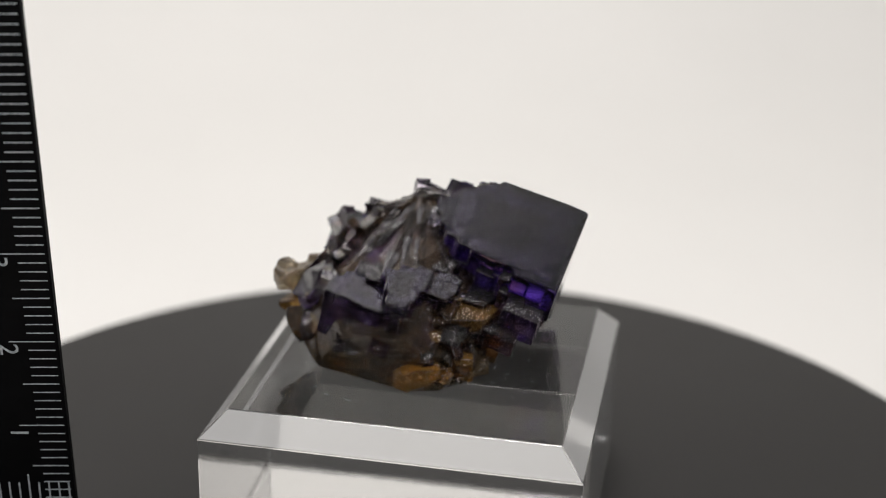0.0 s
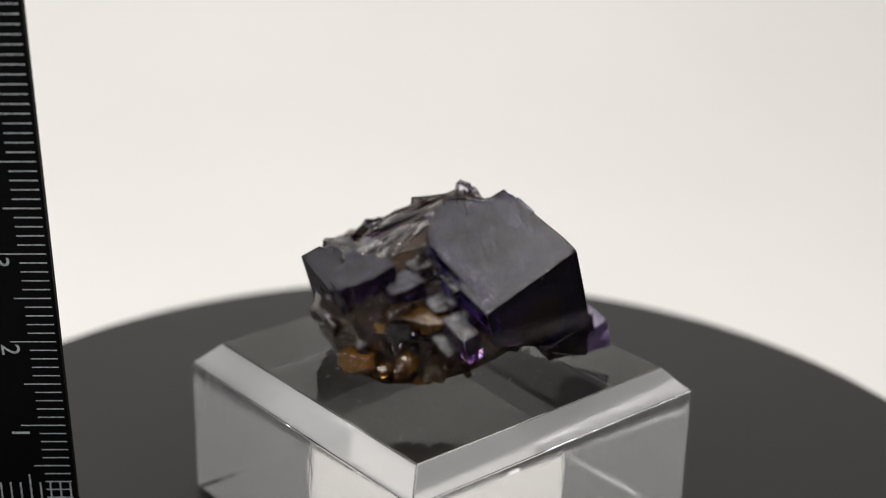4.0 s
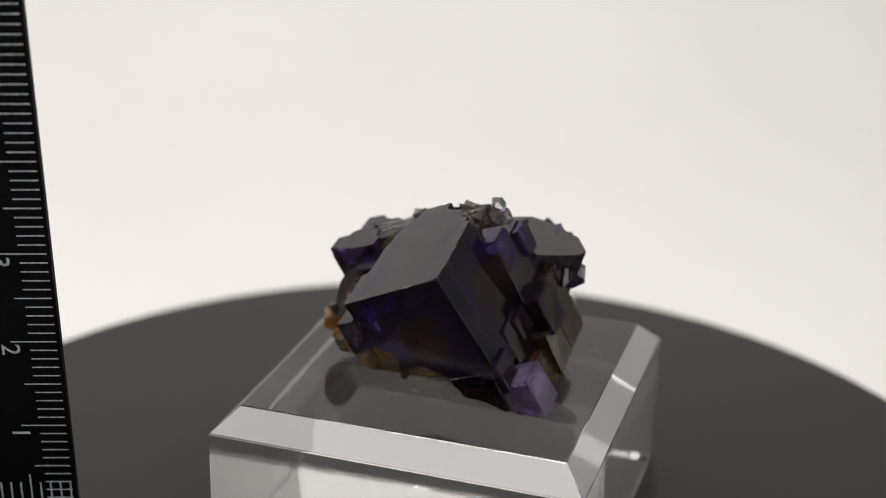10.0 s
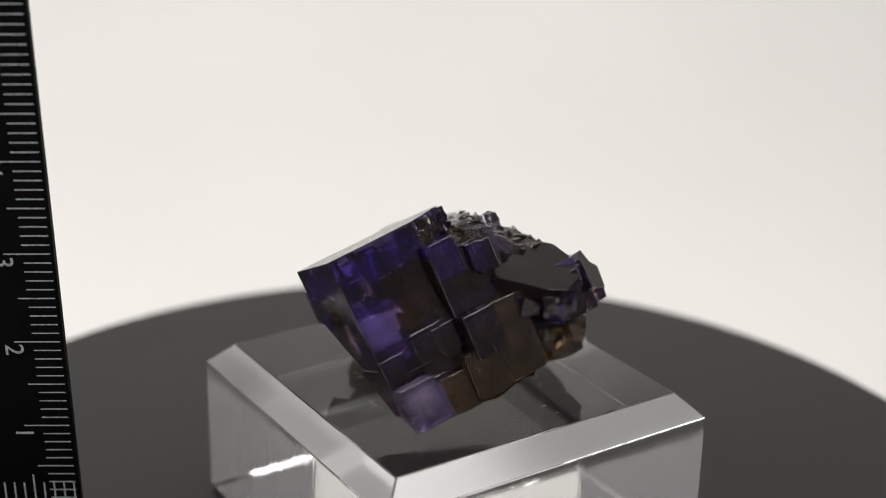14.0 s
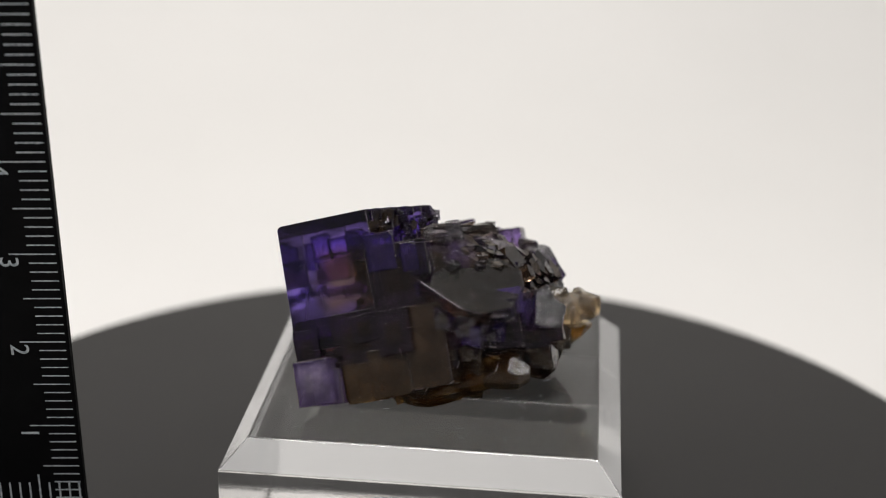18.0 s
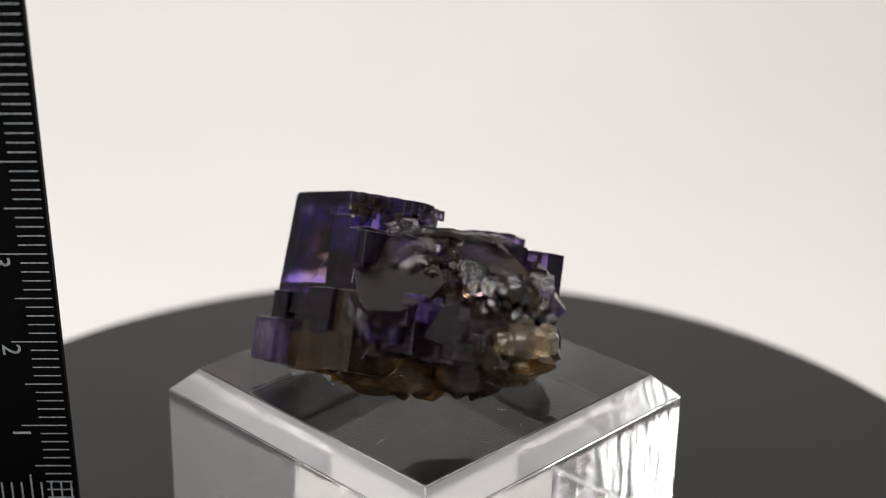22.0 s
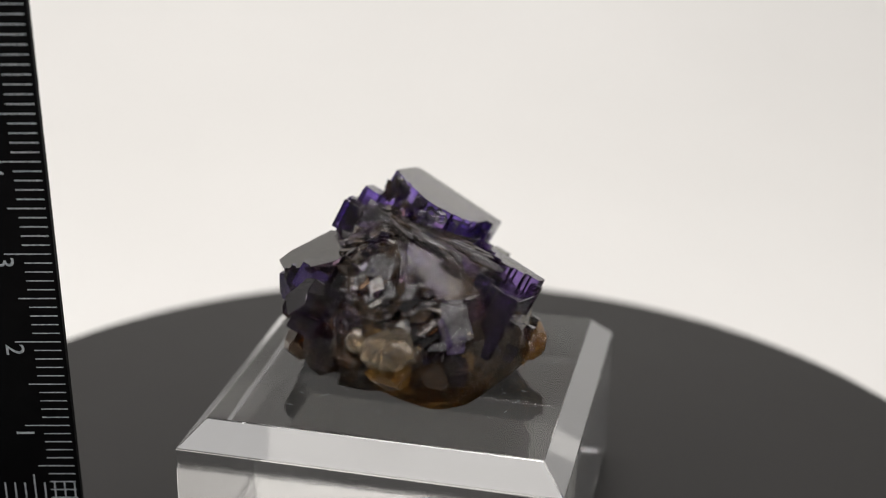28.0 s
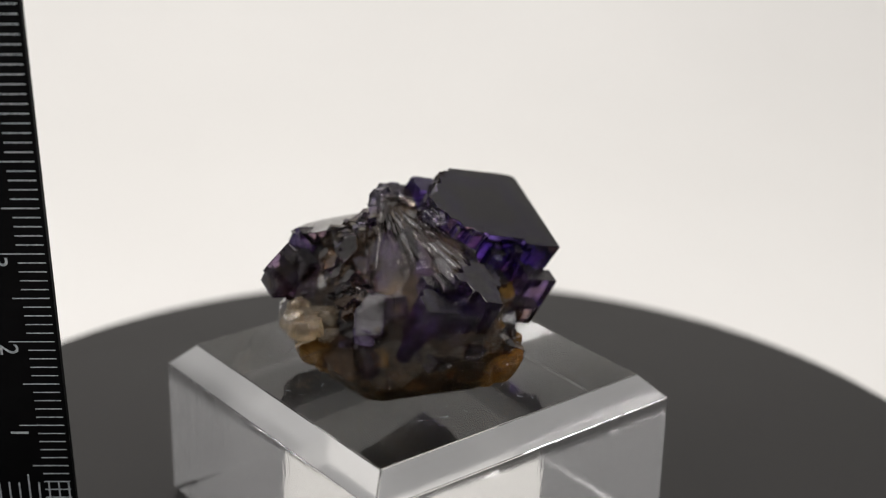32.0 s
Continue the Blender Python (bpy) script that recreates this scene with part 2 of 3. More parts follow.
SMOKY = fluorite("smoky_fluorite", (0.24, 0.16, 0.11), (0.34, 0.23, 0.15), (0.31, 0.20, 0.125), (0.40, 0.23, 0.09), 0.93, 0.025, 0.08)
PALE = fluorite("pale_tan_fluorite", (0.72, 0.58, 0.42), (0.86, 0.74, 0.56), (0.82, 0.68, 0.50), (0.80, 0.60, 0.34), 0.92, 0.04, 0.10, (1.0, 1.0, 0.5))
FIBRE = fluorite("fibrous_grey_fluorite", (0.24, 0.19, 0.165), (0.40, 0.33, 0.29), (0.34, 0.28, 0.26), (0.30, 0.21, 0.12), 0.97, 0.05, 0.12, (0.8, 0.6, 2.0))
CLEAR = fluorite("clear_lilac_fluorite", (0.70, 0.66, 0.76), (0.90, 0.86, 0.94), (0.82, 0.75, 0.90), (0.70, 0.66, 0.76), 0.98, 0.03, 0.06)
SHEEN = fluorite("satin_grey_fluorite", (0.10, 0.09, 0.10), (0.15, 0.14, 0.15), (0.16, 0.15, 0.15), (0.15, 0.13, 0.11), 0.9, 0.10, 0.12, (1.6, 0.8, 0.6))
SCUFFED = fluorite("scuffed_brown_fluorite", (0.10, 0.075, 0.07), (0.15, 0.11, 0.09), (0.16, 0.12, 0.09), (0.15, 0.11, 0.08), 0.985, 0.09, 0.10, (1.4, 1.0, 0.4), 0.07)
# pale grey body colour in place of the sheen on cleavage faces
SILVER = fluorite("painted_sheen_fluorite", (0.34, 0.32, 0.33), (0.52, 0.50, 0.52), (0.56, 0.54, 0.56), (0.40, 0.34, 0.28), 0.82, 0.10, 0.12, (0.8, 0.6, 2.0))
# pale colour for the bright lines where edges catch the light
GLINT_EDGE = fluorite("painted_edge_glint", (0.22, 0.19, 0.20), (0.30, 0.27, 0.28), (0.28, 0.24, 0.26), (0.28, 0.22, 0.16), 0.7, 0.2, 0.2)
SHEEN.node_tree.nodes["Principled BSDF"].inputs["Specular IOR Level"].default_value = 0.9
CORE = fan_material()


def part(name, bm, mat, parent=None, label=""):
    bmesh.ops.recalc_face_normals(bm, faces=bm.faces)
    if parent and bm.calc_volume(signed=True) < 0:
        bmesh.ops.reverse_faces(bm, faces=bm.faces)
    me = bpy.data.meshes.new(name)
    bm.to_mesh(me)
    bm.free()
    me.materials.append(mat)
    ob = new(name, me)
    ob.parent = parent
    if label:
        ob["label"] = label
    return ob


# ---- setting: white sweep under and behind the turntable ----
TABLE_Z = 0.0
BLOCK_H = 0.0196


def sweep():
    bm = bmesh.new()
    prof = [(-0.9, -0.030), (0.22, -0.030)]
    prof += [(0.22 + 0.22 * math.sin(a), 0.19 - 0.22 * math.cos(a)) for a in np.linspace(0.1, math.pi / 2, 14)]
    prof += [(0.44, 0.9)]
    rows = [[bm.verts.new((x, y, z)) for y, z in prof] for x in (-0.8, 0.8)]
    for k in range(len(prof) - 1):
        bm.faces.new((rows[0][k], rows[1][k], rows[1][k + 1], rows[0][k + 1])).smooth = True
    ob = part("backdrop", bm, PAPER)
    mod = ob.modifiers.new("thickness", "SOLIDIFY")
    mod.thickness, mod.offset = 0.001, -1
    return tagged(ob, "seamless white paper sweep under and behind the turntable", "backdrop", kind="structure")


sweep()

# ---- turntable ----


def lathe(profile, seg=160):
    bm = bmesh.new()
    rings = [[bm.verts.new((r * math.cos(2 * math.pi * k / seg), r * math.sin(2 * math.pi * k / seg), z)) for k in range(seg)] for r, z in profile]
    for a, b in zip(rings, rings[1:]):
        for k in range(seg):
            bm.faces.new((a[k], a[(k + 1) % seg], b[(k + 1) % seg], b[k]))
    bm.faces.new(rings[0][::-1])
    bm.faces.new(rings[-1])
    bmesh.ops.recalc_face_normals(bm, faces=bm.faces)
    return bm


turntable = tagged(new("turntable"), "round satin-black motorised turntable with a thin rounded rim", "turntable")
part("plate", lathe([(0.066, -0.006), (0.0701, -0.0055), (0.0708, -0.004), (0.0708, -0.0008), (0.0705, -0.0002), (0.0700, 0.0)]), TABLE, turntable)
part("foot", lathe([(0.060, -0.030), (0.062, -0.029), (0.062, -0.0075), (0.058, -0.0065)]), TABLE, turntable)

# ---- acrylic block ----
HALF, INSET, DROP = 0.0205, 0.0026, 0.0027
BX, BY = -0.00102, 0.00197


def acrylic_block():
    bm = bmesh.new()
    rings = []
    for h, z in ((HALF - 0.0003, 0.0002), (HALF, 0.0005), (HALF, BLOCK_H - DROP), (HALF - INSET, BLOCK_H)):
        rings.append([bm.verts.new((BX + sx * h, BY + sy * h, z)) for sx, sy in ((-1, -1), (1, -1), (1, 1), (-1, 1))])
    for a, b in zip(rings, rings[1:]):
        for k in range(4):
            bm.faces.new((a[k], a[(k + 1) % 4], b[(k + 1) % 4], b[k]))
    bm.faces.new(rings[0][::-1])
    bm.faces.new(rings[-1])
    bmesh.ops.recalc_face_normals(bm, faces=bm.faces)
    bmesh.ops.bevel(bm, geom=[e for e in bm.edges], offset=0.00012, segments=2, profile=0.5, affect="EDGES")
    for f in bm.faces:
        if 0.3 < f.normal.z < 0.95 and f.calc_area() > 1e-5:
            f.material_index = 1
        elif abs(f.normal.z) < 0.1 and f.calc_area() > 1e-4:
            f.material_index = 2
    ob = part("acrylic_block", bm, ACRYLIC)
    ob.data.materials.append(BRIGHT_BEVEL)
    ob.data.materials.append(BUFFED)
    return tagged(ob, "clear acrylic display block with polished sloping edges on a turntable", "display block")


block = acrylic_block()


def dust():
    """Fine scratches, fibres and flecks on the block's top."""
    g = random.Random(11)
    bm = bmesh.new()
    for _ in range(130):
        x, y, a = BX + g.uniform(-0.016, 0.016), BY + g.uniform(-0.016, 0.016), g.uniform(0, math.pi)
        ln = g.choice((0.00008, 0.00012, 0.0002, 0.0003, 0.0005, 0.0009)) * g.uniform(0.6, 1.2)
        w = 0.000024
        for k in range(3 if ln > 0.0005 else 1):
            p = Vector((x, y, BLOCK_H + 0.00003))
            step = ln / (3 if ln > 0.0005 else 1)
            d, e = Vector((math.cos(a), math.sin(a), 0)) * step, Vector((-math.sin(a), math.cos(a), 0)) * max(w, step * 0.05)
            r = bmesh.ops.create_cube(bm, size=1.0)["verts"]
            for v in r:
                v.co = p + d * (v.co.x + 0.5) + e * v.co.y * 2 + Vector((0, 0, v.co.z * 0.00002))
            x, y, a = x + d.x, y + d.y, a + g.uniform(-0.5, 0.5)
    return tagged(part("dust", bm, INK, block, "white dust flecks and fine scratches"), kind="stuff")


dust()

# ---- ruler ----
RX, RY, RZ = -0.03865, -0.01114, -0.01278 + BLOCK_H


def box_bm(lo, hi, bev=0.0, seg=1):
    bm = bmesh.new()
    bmesh.ops.create_cube(bm, size=1.0)
    for v in bm.verts:
        v.co = Vector([(l + h) / 2 + c * (h - l) for l, h, c in zip(lo, hi, v.co)])
    if bev:
        bmesh.ops.bevel(bm, geom=bm.edges[:], offset=bev, segments=seg, profile=0.5, affect="EDGES")
    return bm


def ruler():
    top = tagged(new("ruler"), "black plastic photo scale with white millimetre marks standing upright", "ruler")
    top.location = (RX, RY, RZ)
    part("blade", box_bm((-0.026, 0, 0.0005 - RZ), (0.00065, 0.0012, 0.072), 0.00015, 2), RULER, top)
    for k in range(1, 66):
        z = k * 0.001
        ln = 0.0048 if k % 10 == 0 else 0.00386 if k % 5 == 0 else 0.00285
        w = 0.000065
        part("millimetre_mark" if k % 10 else "centimetre_mark", box_bm((0.0003 - ln, -0.00002, z - w), (0.0003, 0.0, z + w)), INK, top)
    for k in range(0, 20):
        x = -0.0000 - k * 0.00108 + 0.0001
        ln = 0.0041 if k % 5 == 4 else 0.0031
        part("millimetre_mark", box_bm((x - 0.00009, -0.000024, 0.0009), (x + 0.00009, 0.0, 0.0009 + ln - 0.0011)), INK, top)
    for k in range(1, 7):
        cu = bpy.data.curves.new("numeral", "FONT")
        cu.body, cu.size, cu.extrude, cu.align_x = str(k), 0.0028, 0.00001, "LEFT"
        tmp = new("numeral", cu)
        me = bpy.data.meshes.new_from_object(tmp.evaluated_get(bpy.context.evaluated_depsgraph_get()))
        bpy.data.objects.remove(tmp)
        me.materials.append(INK)
        ob = new("numeral", me)
        ob.parent = top
        ob.matrix_basis = Matrix.Translation((-0.0055, -0.00002, 0.01 * k - 0.0002)) @ Euler((radians(90), radians(90), 0)).to_matrix().to_4x4()
    return top


scale = ruler()

# ---- specimen ----
AX = Matrix(((0.961, -0.049, -0.272), (0.153, 0.915, 0.373), (0.231, -0.400, 0.887)))
TURN = AX.transposed()
MAIN_TURN = Matrix(((0.959, -0.038, -0.281), (0.162, 0.887, 0.435), (0.232, -0.462, 0.855))).transposed()
ORG = Vector((1.44, -0.50, 1.24))
specimen = tagged(new("fluorite_specimen"), "cluster of dark purple and amber cubic crystals on a block", "mineral specimen")
rng = random.Random(5)


def to_block(a, b, c):
    """Crystal axes, in centimetres, to the specimen's own space, in centimetres over the block's top."""
    return ORG + TURN @ Vector((a, b, c))


def placed(ob, p, turn):
    ob.matrix_basis = Matrix.Translation((p.x * CM, p.y * CM, p.z * CM + BLOCK_H)) @ turn.to_4x4()
    return ob


def cut_flat(bm, n, p):
    """Takes away what lies beyond a plane and closes the cut."""
    r = bmesh.ops.bisect_plane(bm, geom=bm.verts[:] + bm.edges[:] + bm.faces[:], plane_co=p, plane_no=n, clear_outer=True)
    bmesh.ops.contextual_create(bm, geom=[e for e in r["geom_cut"] if isinstance(e, bmesh.types.BMEdge)])


def worn_edges(bm, width, share=0.38):
    """Fine bevels along the edges; some carry the pale third slot, which paints glint lines on them."""
    bmesh.ops.recalc_face_normals(bm, faces=bm.faces)
    bm.normal_update()
    made = bmesh.ops.bevel(bm, geom=[e for e in bm.edges if e.is_manifold and e.calc_face_angle(0) > 0.15], offset=width, segments=1, profile=0.5, affect="EDGES")
    for f in made["faces"]:
        if rng.random() < share:
            f.material_index = 2


def finish(name, bm, mat, top, label, up=0.9):
    bm.normal_update()
    if top:
        for f in bm.faces:
            if f.normal.z > up and f.material_index == 0:
                f.material_index = 1
    ob = part(name, bm, mat, specimen, label)
    ob.data.materials.append(top or mat)
    ob.data.materials.append(GLINT_EDGE)
    return ob


def crystal(a0, a1, b0, b1, c0, c1, mat=None, spin=0.0, tilt=0.0, bev=0.007, name="crystal", label="", cuts=(), axes=TURN, chips=0, top=None):
    """A cubic crystal between limits on the crystal axes, with slightly worn edges, and corners chipped off."""
    h = Vector(((a1 - a0) / 2, (b1 - b0) / 2, (c1 - c0) / 2)) * CM
    bm = box_bm(-h, h)
    for v in bm.verts:
        v.co -= Vector([math.copysign(rng.uniform(0, 0.02) * min(CM, 4 * abs(x)), x) for x in v.co])
    mid = Vector(((a0 + a1) / 2, (b0 + b1) / 2, (c0 + c1) / 2))
    for n, d in cuts:
        n = Vector(n)
        cut_flat(bm, n, n * (d - n.dot(mid)) * CM / n.length_squared)
    for _ in range(chips):
        c = Vector([rng.choice((-1, 1)) * x for x in h])
        n = Vector([math.copysign(rng.uniform(0.3, 1), x) for x in c]).normalized()
        cut_flat(bm, n, c - n * rng.uniform(0.015, 0.05) * CM)
    worn_edges(bm, bev * CM)
    turn = axes @ Euler([radians(rng.uniform(-tilt, tilt)) for _ in range(2)] + [radians(spin + rng.uniform(-tilt, tilt))]).to_matrix()
    return placed(finish(name, bm, mat or PURPLE, top, label), ORG + axes @ mid, turn)


def prism(outline, c0, c1, mat, top=None, axes=TURN, name="crystal", label="", cuts=(), bev=0.006, lean=0.0):
    """A crystal whose flat face has a stepped outline, given on the first two crystal axes."""
    bm = bmesh.new()
    ends = [[bm.verts.new((a + lean * (c - c1), b, c)) for a, b in outline] for c in (c0, c1)]
    bm.faces.new(ends[0][::-1])
    bm.faces.new(ends[1])
    for k in range(len(outline)):
        j = (k + 1) % len(outline)
        bm.faces.new((ends[0][k], ends[0][j], ends[1][j], ends[1][k]))
    for n, d in cuts:
        n = Vector(n)
        cut_flat(bm, n, n * d / n.length_squared)
    worn_edges(bm, bev)
    mid = sum((v.co for v in bm.verts), Vector()) / len(bm.verts)
    for v in bm.verts:
        v.co = (v.co - mid) * CM
    return placed(finish(name, bm, mat, top, label), ORG + axes @ mid, axes)


def shard(x, y, z, rx, ry, rz, mat, seed, name="broken_chunk", label="", cuts=18, bev=0.004):
    """A broken lump: a block cut flat by chance planes, with crisp edges."""
    g = random.Random(seed)
    bm = box_bm(Vector((-0.8, -0.8, -0.8)), Vector((0.8, 0.8, 0.8)))
    for _ in range(cuts):
        n = Vector((g.gauss(0, 1), g.gauss(0, 1), g.gauss(0, 1))).normalized()
        cut_flat(bm, n, n * g.uniform(0.62, 0.9))
    for v in bm.verts:
        v.co = Vector((v.co.x * rx * CM, v.co.y * ry * CM, v.co.z * rz * CM))
    worn_edges(bm, bev * CM, 0.3)
    return placed(finish(name, bm, mat, None, label), Vector((x, y, z)), Euler((0, 0, g.uniform(-0.6, 0.6))).to_matrix())


def splinter(p, along, out, length, width, thick, mat, name="splinter", label=""):
    """A long cleavage sliver: a tapered blade with a ridge, lying on a surface and pointing along its fibres."""
    along = Vector(along).normalized()
    side = Vector(out).cross(along).normalized()
    out = along.cross(side)
    bm = bmesh.new()
    rows = []
    n = 4
    for k in range(n):
        u = k / (n - 1)
        w = width * (1.0 - 0.75 * u) * rng.uniform(0.8, 1.2)
        h = thick * (1.0 - 0.6 * u) * rng.uniform(0.7, 1.3)
        r = rng.uniform(-0.35, 0.35) * w
        rows.append([bm.verts.new(((u - 0.5) * length + rng.uniform(-0.06, 0.06) * length, y, z)) for y, z in ((-w, -thick * 1.5), (-w, h * 0.35), (r, h), (w, h * rng.uniform(0.0, 0.4)), (w, -thick * 1.5))])
    for a, b in zip(rows, rows[1:]):
        for k in range(5):
            j = (k + 1) % 5
            bm.faces.new((a[k], a[j], b[j], b[k]))
    bm.faces.new(rows[0][::-1])
    bm.faces.new(rows[-1])
    for v in bm.verts:
        v.co *= CM
    worn_edges(bm, 0.003 * CM, 0.25)
    return placed(finish(name, bm, mat, None, label), Vector(p), Matrix((along, side, out)).transposed())


# the flat cuts that bound the rough heart of the cluster: direction and distance
CENTRE = Vector((-0.03, 0.24, 0.87))
APEX = Vector((-0.22, 0.58, 1.84))
CUTS = [((0.15, -0.30, 0.94), 1.53), ((-0.43, 0.21, 0.88), 1.82), ((-0.66, -0.05, 0.75), 1.58), ((0.59, 0.17, 0.79), 1.45), ((-0.37, -0.60, 0.71), 1.55),
        ((-0.15, 0.77, 0.62), 1.72), ((0.68, -0.50, 0.54), 1.05), ((-0.88, -0.10, 0.46), 1.62), ((0.61, 0.70, 0.37), 1.30),
        ((0.02, -0.96, 0.29), 1.32), ((-0.68, 0.71, 0.21), 1.72), ((0.99, -0.07, 0.12), 0.72), ((-0.78, -0.62, 0.04), 1.36),
        ((0.15, 0.99, -0.04), 1.42), ((0.55, -0.83, -0.12), 1.03), ((-0.95, 0.23, -0.21), 1.38), ((0.84, 0.46, -0.29), 0.80),
        ((-0.30, -0.88, -0.38), 0.92), ((-0.36, 0.81, -0.46), 0.98), ((0.77, -0.34, -0.54), 0.56), ((-0.74, -0.25, -0.62), 0.94),
        ((0.34, 0.62, -0.71), 0.80), ((0.14, -0.59, -0.79), 0.47), ((-0.40, 0.27, -0.88), 0.37), ((0.28, 0.04, -0.96), 0.04)]


def heart():
    """The core: a many-sided lump with chance breaks over all its corners."""
    g = random.Random(8)
    bm = box_bm((-2, -2, 0.02), (2, 2, 2.2))
    for n, d in CUTS:
        n = Vector(n)
        cut_flat(bm, n, n * d / n.length_squared)
    for _ in range(110):
        n = Vector((g.gauss(0, 1), g.gauss(0, 1), g.gauss(0, 0.8))).normalized()
        far = max(v.co.dot(n) for v in bm.verts)
        cut_flat(bm, n, n * (far - g.uniform(0.01, 0.07)))
    for v in bm.verts:
        v.co = Vector((v.co.x, v.co.y, max(v.co.z, 0.01))) * CM
    worn_edges(bm, 0.004 * CM, 0.3)
    return placed(finish("core", bm, CORE, None, "rough smoky brown crystalline core with fanning pale fibres"), Vector((0, 0, 0)), Matrix.Identity(3))


heart()


def surface(d):
    """Where a ray from the middle leaves the heart, and the cut that it leaves by."""
    return min(((o - Vector(n).dot(CENTRE)) / Vector(n).dot(d), n) for n, o in CUTS if Vector(n).dot(d) > 0.05)


# the large crystal: one pebbled face with a stepped broken outline, and the mass below it
prism(((0.005, 0.0), (0.005, 1.20), (-0.22, 1.215), (-1.00, 1.195), (-1.04, 1.13), (-1.10, 1.14), (-1.14, 1.04), (-1.22, 1.02), (-1.27, 0.90), (-1.35, 0.88),
       (-1.40, 0.76), (-1.48, 0.72), (-1.56, 0.60), (-1.55, 0.46), (-1.47, 0.42), (-1.45, 0.32), (-1.36, 0.29), (-1.33, 0.20), (-1.20, 0.19), (-1.18, 0.135),
       (-1.02, 0.13), (-1.0, 0.10), (-0.52, 0.085), (-0.49, 0.0)), -1.38, 0.0, MAIN, PEBBLED, MAIN_TURN, "large_crystal", "large dark purple crystal with a pebbled top face",
      cuts=(((0, -0.69, -0.72), 0.41), ((-0.89, 0, -0.45), 1.529), ((0.6, 0.4, 0.69), 0.462)))
# vivid columns under the broken edge of the large face
at = -1.36
while at < -0.06:
    wide = min(rng.uniform(0.11, 0.27), -0.012 - at)
    edge = 0.20 - 0.155 * (at + 1.36)
    crystal(at, at + wide, edge - rng.uniform(0.0, 0.07 if at < -0.5 else 0.015), edge + 0.12, -0.34 - rng.uniform(0.0, 0.12), -0.015 - rng.choice((0, 0.03, 0.06, 0.10)), VIOLET, tilt=2.5, bev=0.02,
            name="small_crystal", axes=MAIN_TURN, top=PEBBLED)
    if at < -0.5 and rng.random() < 0.5:
        crystal(at + 0.02, at + wide * 0.9, edge - rng.uniform(0.06, 0.15), edge, -0.50, -0.15 - rng.uniform(0, 0.16), INDIGO, tilt=4, name="small_crystal", axes=MAIN_TURN, chips=2)
    at += wide * 0.85
# chips along the broken far edge of the large face
for k in range(44):
    u = rng.random()
    a, b = (-1.56 + 0.54 * u, 0.62 + 0.56 * u) if k % 4 else (-1.53, 0.36 + 0.25 * u)
    s = rng.uniform(0.02, 0.065)
    c = -0.015 - rng.uniform(0, 0.20)
    crystal(a - s, a + s, b - s, b + s, c - 0.12, c, (CLEAR, PURPLE, TINTED, SMOKY)[k % 4], spin=rng.uniform(-30, 30), tilt=14, bev=0.004, name="small_crystal", axes=MAIN_TURN, chips=3)
# overlapping plates on the far face
crystal(-1.60, -0.95, 1.00, 1.365, -1.02, -0.325, TINTED, chips=2, bev=0.008)
crystal(-1.30, -0.97, 1.10, 1.375, -0.60, -0.19, INDIGO, chips=3)
crystal(-1.64, -1.42, 1.02, 1.42, -0.72, -0.36, PURPLE, chips=3)
crystal(-1.54, -1.36, 1.06, 1.43, -0.66, -0.34, INDIGO, chips=2)
crystal(-1.72, -0.06, 0.70, 1.27, -1.86, -0.95, TINTED, cuts=(((0, -0.447, -0.894), 0.97),))
crystal(-0.99, -0.42, 0.95, 1.305, -1.52, -0.93, TINTED, chips=1, bev=0.009)
crystal(-0.96, -0.66, 1.00, 1.335, -1.30, -0.99, TINTED, chips=1)
crystal(-1.36, -0.98, 1.00, 1.52, -1.48, -1.00, TINTED, tilt=2, chips=3, bev=0.009)
crystal(-1.72, -1.30, 1.00, 1.46, -1.50, -1.00, SMOKY, tilt=4, chips=4)
crystal(-1.24, -0.80, 1.00, 1.46, -1.90, -1.38, SMOKY, tilt=4, chips=4)
crystal(-0.86, -0.52, 0.95, 1.40, -1.92, -1.50, SMOKY, tilt=5, chips=4)
crystal(-0.64, -0.30, 0.95, 1.36, -1.86, -1.44, TINTED, chips=2)
crystal(-0.62, -0.004, 0.70, 1.22, -1.68, -1.15, MAIN, cuts=(((0, -0.69, -0.72), 0.41),))
crystal(-0.46, -0.02, 1.00, 1.55, -1.90, -1.37, LILAC, cuts=(((0, -0.447, -0.894), 0.97),), label="pale lilac crystal", chips=4, bev=0.012)
crystal(-0.52, -0.20, 1.10, 1.48, -1.88, -1.50, LILAC, chips=3)
crystal(-0.30, -0.01, 1.00, 1.34, -1.45, -1.05, PURPLE, chips=2)
crystal(-1.70, -1.25, 0.95, 1.46, -1.88, -1.20, SMOKY, chips=3)
crystal(-1.38, -1.0, 0.30, 1.12, -1.30, -0.302, INDIGO)
# the clear nub and its splinters at the top
shard(*to_block(-1.87, 1.03, -0.30), 0.13, 0.10, 0.13, CLEAR, 77, cuts=14, label="small clear crystal at the top")
shard(*to_block(-1.74, 1.02, -0.34), 0.14, 0.11, 0.10, FIBRE, 78, cuts=12)
splinter(to_block(-1.72, 1.08, -0.30), (-0.5, 0.3, 0.15), (0.2, -0.3, 0.9), 0.30, 0.08, 0.06, CLEAR)
splinter(to_block(-1.68, 0.90, -0.22), (-0.5, 0.1, 0.15), (0.2, -0.3, 0.9), 0.30, 0.10, 0.06, FIBRE)
splinter((-0.40, 0.36, 1.78), (-0.5, -0.45, -0.05), (-0.3, 0.1, 0.95), 0.55, 0.10, 0.07, FIBRE)


